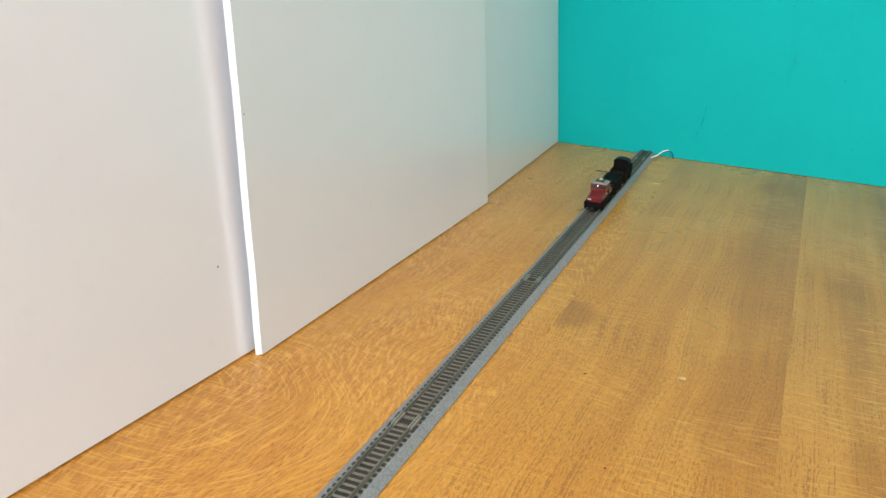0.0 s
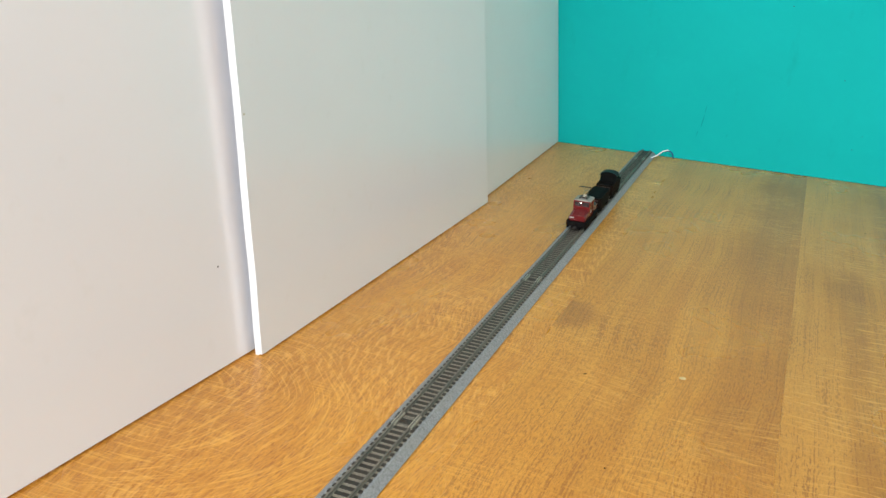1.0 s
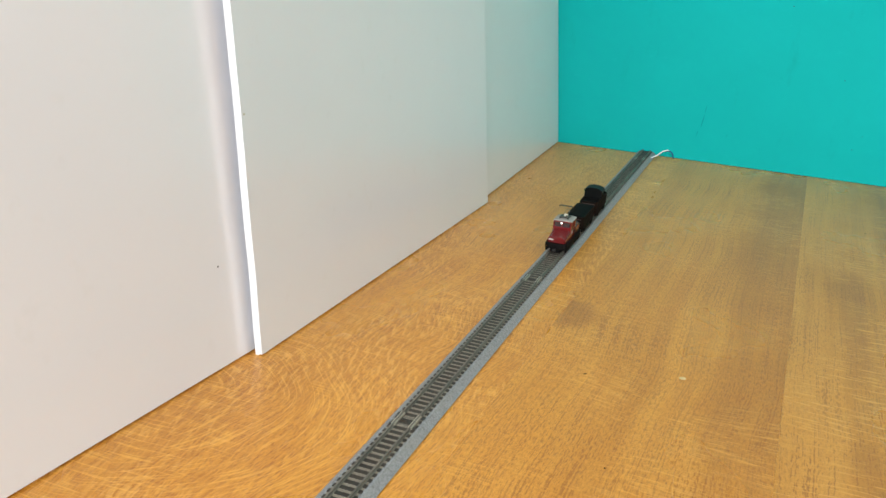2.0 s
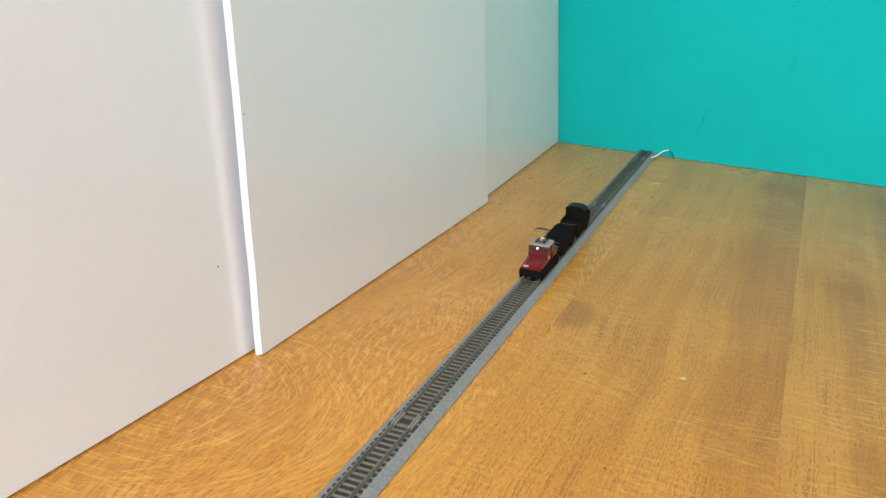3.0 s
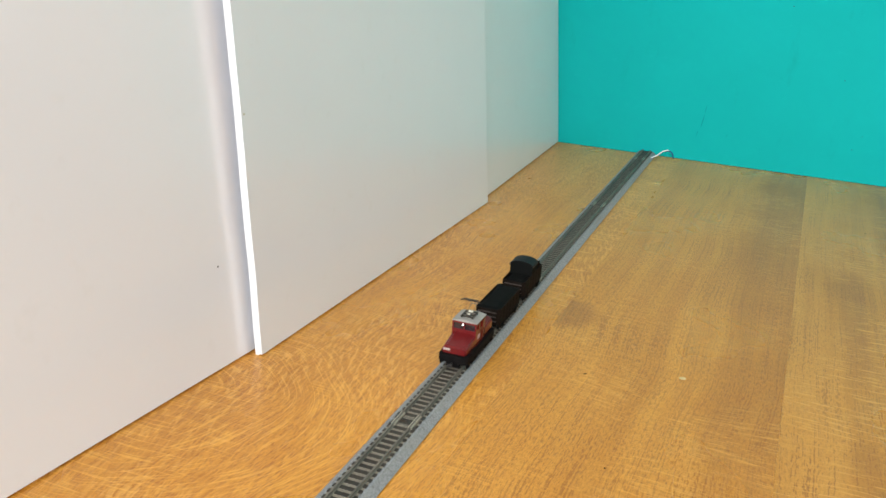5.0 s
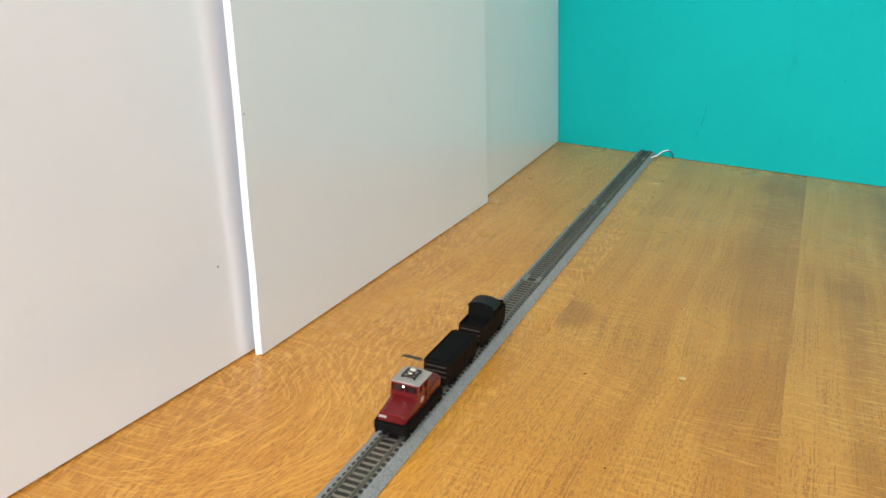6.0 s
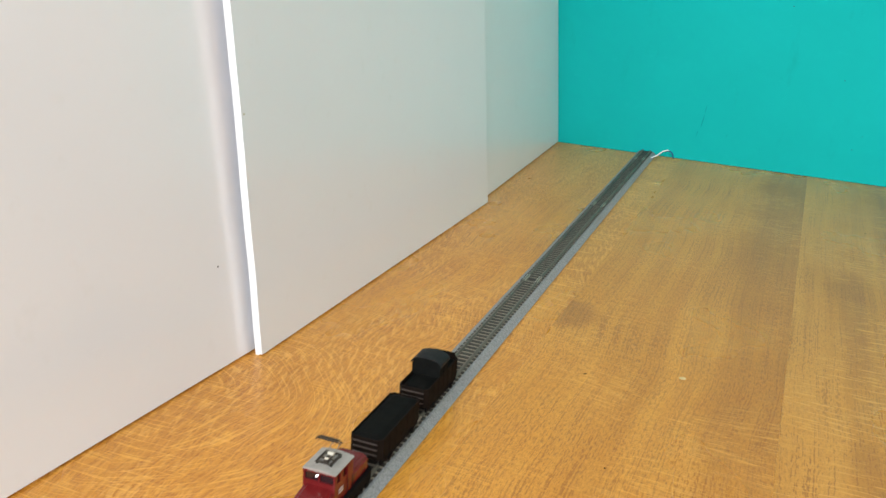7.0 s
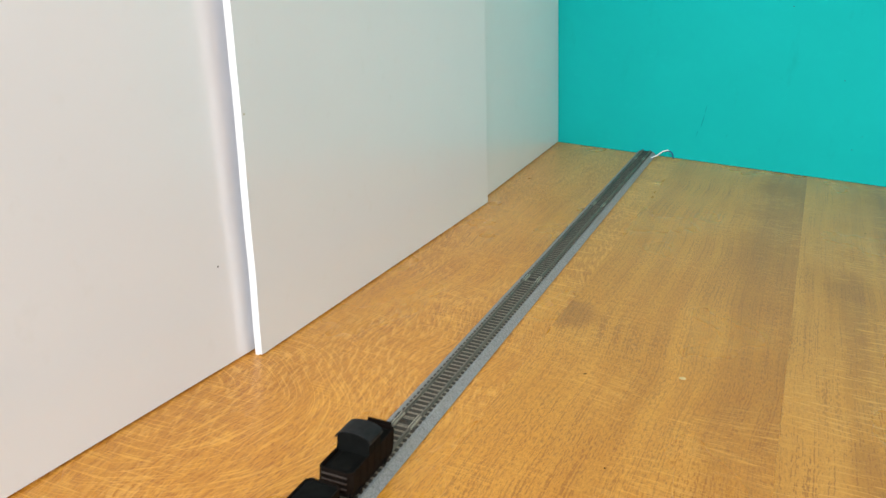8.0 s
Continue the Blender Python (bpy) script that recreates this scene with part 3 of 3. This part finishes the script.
        part("handrail", bm, CHASSIS, cab)
        for z in (0.0188, 0.0203):
            part("lettering", box(*sorted((s * cx, s * (cx + 0.0002))), -0.0048, -0.0010, z, z + 0.0008), LETTER, cab, "pale lettering bar")
    # roof: shallow arch, pale panel
    prof = [(-0.0083, 0.0300)] + [(0.0083 * math.sin(a), 0.0302 + 0.0010 * math.cos(a * 1.0) ** 2) for a in [radians(-90 + 15 * i) for i in range(1, 12)]] + [(0.0083, 0.0300)]
    roof = part("roof", add_extrusion(bmesh.new(), prof, -0.0092, 0.0092), ROOF, v, "pale grey roof panel")
    bm = bmesh.new()
    bmesh.ops.create_uvsphere(bm, u_segments=14, v_segments=8, radius=0.00046)
    part("headlight", bm, LAMP, v, "lit white headlight", smooth=True, at=pose(-0.0006, -0.0093, 0.0281))
    part("headlight_housing", add_rod(bmesh.new(), (-0.0006, -0.0090, 0.0281), (-0.0006, -0.0084, 0.0281), 0.0009, 14), CHASSIS, v)
    # pantograph: frame on four insulators, two folding arms, a wide dark head
    for x in (-0.0034, 0.0034):
        for y in (-0.0042, 0.0042):
            bm = bmesh.new()
            for k in range(3):
                add_rod(bm, (x, y, 0.0307 + 0.0004 * k), (x, y, 0.0310 + 0.0004 * k), 0.0007 - 0.0001 * k, 10)
            part("insulator", bm, CHASSIS, roof)
    bm = bmesh.new()
    for x in (-0.0036, 0.0036):
        add_box(bm, x - 0.0004, x + 0.0004, -0.0050, 0.0050, 0.0318, 0.0324)
    for y in (-0.0046, -0.0008, 0.0046):
        add_box(bm, -0.0040, 0.0040, y - 0.0004, y + 0.0004, 0.0318, 0.0324)
    add_box(bm, -0.0012, 0.0014, -0.0030, 0.0028, 0.0310, 0.0326, bevel=0.0003)
    panto = part("pantograph", bm, BRONZE, v, "dark bronze pantograph frame")
    bm = bmesh.new()
    add_rod(bm, (-0.0013, 0.0022, 0.0330), (0.0015, 0.0022, 0.0330), 0.0009, 10)
    add_rod(bm, (-0.0008, -0.0018, 0.0325), (0.0010, -0.0018, 0.0325), 0.0007, 10)
    part("spring_drum", bm, DRUM, panto, "bright metal spring drum")
    bm = bmesh.new()
    for x in (-0.0022, 0.0022):
        add_rod(bm, (x, -0.0008, 0.0322), (x * 0.75, 0.0082, 0.0362), 0.00018, 6)
        add_rod(bm, (x * 0.75, 0.0082, 0.0362), (x * 1.3, 0.0002, 0.0412), 0.00016, 6)
    add_rod(bm, (-0.0018, 0.0082, 0.0362), (0.0018, 0.0082, 0.0362), 0.0003, 6)
    part("arm", bm, ARM, panto, "thin folding metal arms")
    bm = bmesh.new()
    for y in (-0.0007, 0.0009):
        add_box(bm, -0.0046, 0.0046, y - 0.0004, y + 0.0004, 0.0412, 0.0418)
        for s in (-1, 1):
            add_rod(bm, (s * 0.0046, y, 0.0415), (s * 0.0062, y, 0.0406), 0.0003, 6)
    part("contact_head", bm, BRONZE, panto, "dark contact head")
    part("pilot", box(-0.0042, 0.0042, -0.0262, -0.0238, 0.0070, 0.0099, bevel=0.0003), CHASSIS, v)
    wheels = [wheelset(v, y) for y in (-0.0130, 0.0130)]
    return v, wheels


def cut_plan(w, half, cut):
    """A rectangle in plan with its four corners cut off."""
    return [(-w, -half + cut), (-w + cut, -half), (w - cut, -half), (w, -half + cut), (w, half - cut), (w - cut, half), (-w + cut, half), (-w, half - cut)]


def prism(plan, z0, z1, crown=0.0):
    """A closed plan raised from z0 to z1; crown lifts the middle of the top."""
    bm = bmesh.new()
    lo = [bm.verts.new((x, y, z0)) for x, y in plan]
    hi = [bm.verts.new((x, y, z1)) for x, y in plan]
    mid = [bm.verts.new((x * 0.62, y * 0.88, z1 + crown)) for x, y in plan]
    n = len(plan)
    for i in range(n):
        k = (i + 1) % n
        bm.faces.new((lo[i], lo[k], hi[k], hi[i]))
        bm.faces.new((hi[i], hi[k], mid[k], mid[i]))
    bm.faces.new(lo[::-1])
    bm.faces.new(mid)
    return bm


def tub(v, half, fill, name="body", label="dark brown open wagon body with cut corners"):
    """A tub with cut corners, thin walls, faint stakes along the sides and ribs across the ends, filled with a dark load up to fill."""
    W, t, z0, z1, cut = 0.0086, 0.0008, 0.0112, 0.0220, 0.0021
    bm = bmesh.new()
    outer, inner = cut_plan(W, half, cut), cut_plan(W - t, half - t, cut - t * 0.42)
    rims = [[bm.verts.new((x, y, z)) for x, y in plan] for plan, z in ((outer, z0), (outer, z1), (inner, z1), (inner, z0))]
    for a, b in zip(rims, rims[1:] + rims[:1]):
        for i in range(8):
            k = (i + 1) % 8
            bm.faces.new((a[i], a[k], b[k], b[i]))
    bmesh.ops.recalc_face_normals(bm, faces=bm.faces[:])
    body = part(name, bm, WAGON, v, label)
    part("load", prism(cut_plan(W - t - 0.0001, half - t - 0.0001, cut - 0.0004), z0, fill, 0.0011), WAGON_IN, v, "smooth black load filling the wagon")
    for s in (-1, 1):
        for k in range(3):
            z = z0 + 0.0022 + 0.0030 * k
            y0, y1 = sorted((s * half, s * (half + 0.0006)))
            part("end_rib", box(-W + cut, W - cut, y0, y1, z, z + 0.0008, bevel=0.0002), RIB, body, "lighter brown cross rib")
        for k in range(7):
            y = -half + cut + 0.001 + (2 * half - 2 * cut - 0.002) * k / 6
            x0, x1 = sorted((s * W, s * (W + 0.0002)))
            part("side_stake", box(x0, x1, y - 0.0005, y + 0.0005, z0 - 0.0004, z1 - 0.0006, bevel=0.00008), WAGON, body)
    bm = box(-0.0060, 0.0060, -half + 0.002, half - 0.002, 0.0096, 0.0112)
    for s in (-1, 1):
        add_box(bm, s * 0.0074 - 0.0006, s * 0.0074 + 0.0006, -half + 0.0015, half - 0.0015, 0.0078, 0.0112, bevel=0.0002)
    part("underframe", bm, CHASSIS, v)
    for s in (-1, 1):
        for y in (-half * 0.56, half * 0.56):
            bm = box(s * 0.0076 - 0.0007, s * 0.0076 + 0.0007, y - 0.0046, y + 0.0046, 0.0076, 0.0092, bevel=0.0003)
            add_box(bm, s * 0.0082 - 0.0006, s * 0.0082 + 0.0006, y - 0.0014, y + 0.0014, 0.0070, 0.0096, bevel=0.0003)
            part("axle_guard", bm, CHASSIS, v, "dark axle guard")
    for s in (-1, 1):
        coupler(v, s * (half - 0.001), s)
    return body, [wheelset(v, y) for y in (-half * 0.56, half * 0.56)]


def gondola():
    v = thing("gondola_wagon", "dark brown model gondola wagon with ribbed ends and a black load", "model wagon", group="model train vehicles")
    return v, tub(v, 0.0247, 0.0214)[1]


def brake_wagon():
    v = thing("brake_wagon", "dark model wagon with a round-roofed guard hut amidships", "model wagon", group="model train vehicles")
    wheels = tub(v, 0.0243, 0.0200)[1]
    y0, y1, w, eave = -0.0058, 0.0068, 0.0084, 0.0288
    def arch(half, rise, base, n=14):
        """A flat-topped arch from -half to half."""
        out = []
        for i in range(n + 1):
            a = radians(-90 + 180 * i / n)
            c, q = math.cos(a), math.sin(a)
            out.append((half * math.copysign(abs(q) ** 0.92, q), base + rise * abs(c) ** 0.92))
        return out

    bm = add_extrusion(bmesh.new(), [(-w, 0.0150)] + arch(w, 0.0036, eave - 0.0010) + [(w, 0.0150)], y0, y1)
    bmesh.ops.remove_doubles(bm, verts=bm.verts[:], dist=1e-6)
    hut = part("hut", bm, WAGON_IN, v, "black guard hut")
    shell = arch(0.0092, 0.0043, eave - 0.0011) + arch(0.0087, 0.0038, eave - 0.0011)[::-1]
    part("roof", add_extrusion(bmesh.new(), shell, y0 - 0.0006, y1 + 0.0006), HUT_ROOF, hut, "satin dark grey rounded roof")
    part("end_board", box(-0.0064, 0.0064, 0.0232, 0.0243, 0.0219, 0.0240, bevel=0.0003), WAGON, v, "raised dark end board")
    for s in (-1, 1):
        x0, x1 = sorted((s * (w + 0.0001), s * (w + 0.0004)))
        part("door", box(x0, x1, -0.0005, 0.0038, 0.0224, 0.0280), WAGON_IN, hut, "black hut door")
    return v, wheels


loco, loco_wheels = locomotive()
gon, gon_wheels = gondola()
brake, brake_wheels = brake_wagon()


# ---- feeder wires ----
def wire(name, points, r, mat, label):
    cu = bpy.data.curves.new(name, "CURVE")
    cu.dimensions, cu.bevel_depth, cu.bevel_resolution, cu.resolution_u = "3D", r, 3, 8
    sp = cu.splines.new("BEZIER")
    sp.bezier_points.add(len(points) - 1)
    for bp, co in zip(sp.bezier_points, points):
        bp.co = co
        bp.handle_left_type = bp.handle_right_type = "AUTO"
    cu.materials.append(mat)
    return tagged(new(name, cu), label, "wire")


wire("white_feed_wire", [(0.0100, 0.770, 0.0025), (0.0165, 0.776, 0.0052), (0.0235, 0.784, 0.0105), (0.0290, 0.789, 0.0118)], 0.0008, WIRE_W, "thin white feed wire from the track's side")
wire("blue_feed_wire", [(0.0100, 0.774, 0.0025), (0.0170, 0.780, 0.0048), (0.0262, 0.787, 0.0108), (0.0330, 0.791, 0.0090), (0.0367, 0.793, 0.0010)], 0.0008, WIRE_B, "thin blue feed wire arching down to the table")


def crumb(x, y, w, length, turn, mat, label, thick=0.5):
    bm = bmesh.new()
    bmesh.ops.create_icosphere(bm, subdivisions=2, radius=0.5)
    for v in bm.verts:
        v.co *= 1 + 0.35 * noise.noise(v.co * 3 + Vector((x * 90, y * 90, 0)))
        v.co = Vector((v.co.x * w, v.co.y * length, max(v.co.z, -0.3) * w * thick))
    tagged(part("crumb", bm, mat, at=pose(x, y, w * 0.3 * thick, 0, 0, turn)), label, "crumb")


# ---- crumbs on the table ----
crumb(0.0729, 0.1134, 0.0010, 0.0024, -50, SPECK, "tiny dark crumb lying on the oak table")
crumb(0.1065, 0.0106, 0.0010, 0.0013, 0, SPECK, "tiny dark crumb lying on the oak table")
crumb(0.2570, 0.5598, 0.0011, 0.0014, 20, SPECK, "tiny dark crumb lying on the oak table")
crumb(0.1302, 0.1367, 0.0048, 0.0042, 30, CHALK, "pale chalky fleck dried on the oak table", 0.06)


# ---- track ----
SECTION, TIES = 0.248, 48


def track_meshes():
    k = {}
    k["tie"] = mesh(box(-0.0077, 0.0077, -0.00135, 0.00135, 0.0040, 0.0049, bevel=0.00018), "tie", TIE)
    return k


TIE_MESH = track_meshes()["tie"]


def rail_profile(x):
    return [(x - 0.0011, 0.0046), (x + 0.0011, 0.0046), (x + 0.0011, 0.0049), (x + 0.0003, 0.0051), (x + 0.0003, 0.0058), (x + 0.00048, 0.0059),
            (x + 0.00048, RAIL_TOP), (x - 0.00048, RAIL_TOP), (x - 0.00048, 0.0059), (x - 0.0003, 0.0058), (x - 0.0003, 0.0051), (x - 0.0011, 0.0049)]


def track_section(start, length, ties, last=False):
    v = thing("track_section", "straight model track on a grey ballast roadbed", "model track", pose(0, start, 0), group="model track sections")
    g = 0.0002
    prof = [(-0.0120, 0.0), (0.0121, 0.0), (0.0130, 0.0008), (0.0090, 0.0043), (-0.0090, 0.0043), (-0.0127, 0.0008)]
    part("roadbed", add_extrusion(bmesh.new(), prof, g, length - g), BALLAST, v, "speckled grey ballast slope")
    part("tie_bed", box(-0.0072, 0.0072, g, length - g, 0.0043, 0.0045), BED, v, "brownish ballast between the ties")
    for x in (-0.00485, 0.00485):
        part("rail", add_extrusion(bmesh.new(), rail_profile(x), g, length - g), RAIL, v, "dull brown metal rail")
    for i in range(1, ties - 1):
        ob = new("tie", TIE_MESH)
        ob.parent = v
        ob.matrix_basis = pose(0, length * (i + 0.5) / ties, 0)
    for y, s in ((0.0, 1), (length, -1)):
        # each end has a broad block between the rails and a stub outside them
        bm = bmesh.new()
        add_box(bm, -0.0036, 0.0036, *sorted((y + s * 0.0003, y + s * 0.0025)), 0.0044, 0.0050, bevel=0.00015)
        for q in (-1, 1):
            add_box(bm, *sorted((q * 0.0064, q * 0.0077)), *sorted((y + s * 0.0013, y + s * 0.0039)), 0.0044, 0.0049, bevel=0.00015)
        part("end_tie", bm, TIE, v, "broad dark tie block at the joint")
        part("tie_clip", box(-0.0034, 0.0034, *sorted((y + s * 0.0037, y + s * 0.0043)), 0.0044, 0.0050), RAIL, v, "pale bar across the joint")
    for s, x in ((-1, -0.00485), (1, 0.00485)):
        bm = bmesh.new()
        for q in (-1, 1):
            add_box(bm, x + q * 0.0008 - 0.0003, x + q * 0.0008 + 0.0003, 0.0003, 0.0070, 0.0049, 0.0061)
        part("rail_joiner", bm, JOINER, v, "pale metal rail joiner")
        if not last:
            bm = bmesh.new()
            for q in (-1, 1):
                add_box(bm, x + q * 0.0008 - 0.0003, x + q * 0.0008 + 0.0003, length - 0.0070, length - 0.0003, 0.0049, 0.0061)
            part("rail_joiner", bm, JOINER, v, "pale metal rail joiner")
            part("joiner_clip", box(x + s * 0.0013, x + s * 0.0028, length - 0.0066, length - 0.0048, 0.0048, 0.0054), JOINER_PLASTIC, v, "dark plastic joiner clip")
        part("joiner_clip", box(x + s * 0.0013, x + s * 0.0028, 0.0048, 0.0066, 0.0048, 0.0054), JOINER_PLASTIC, v, "dark plastic joiner clip")


for i in range(-1, 3):
    track_section(SECTION * i, SECTION, TIES)
track_section(SECTION * 3, 0.062, 12, last=True)


# ---- what moves ----
def way_at(t):
    for (ta, ya), (tb, yb) in zip(WAY, WAY[1:]):
        if t <= tb:
            return ya + (yb - ya) * (t - ta) / (tb - ta)
    return WAY[-1][1]


def motions():
    for vehicle, y in ((loco, 0.0042), (gon, 0.0667), (brake, 0.1247)):
        walk(vehicle, [(t, pose(0, y + d, 0)) for t, d in WAY])
    for axle in loco_wheels + gon_wheels + brake_wheels:
        at = axle.matrix_basis.translation.copy()
        rows = []
        for k in range(0, 241):
            t = k / 30
            rows.append((t, pose(*at, math.degrees((WAY[0][1] - way_at(t)) / WHEEL_R))))
        walk(axle, rows)


motions()
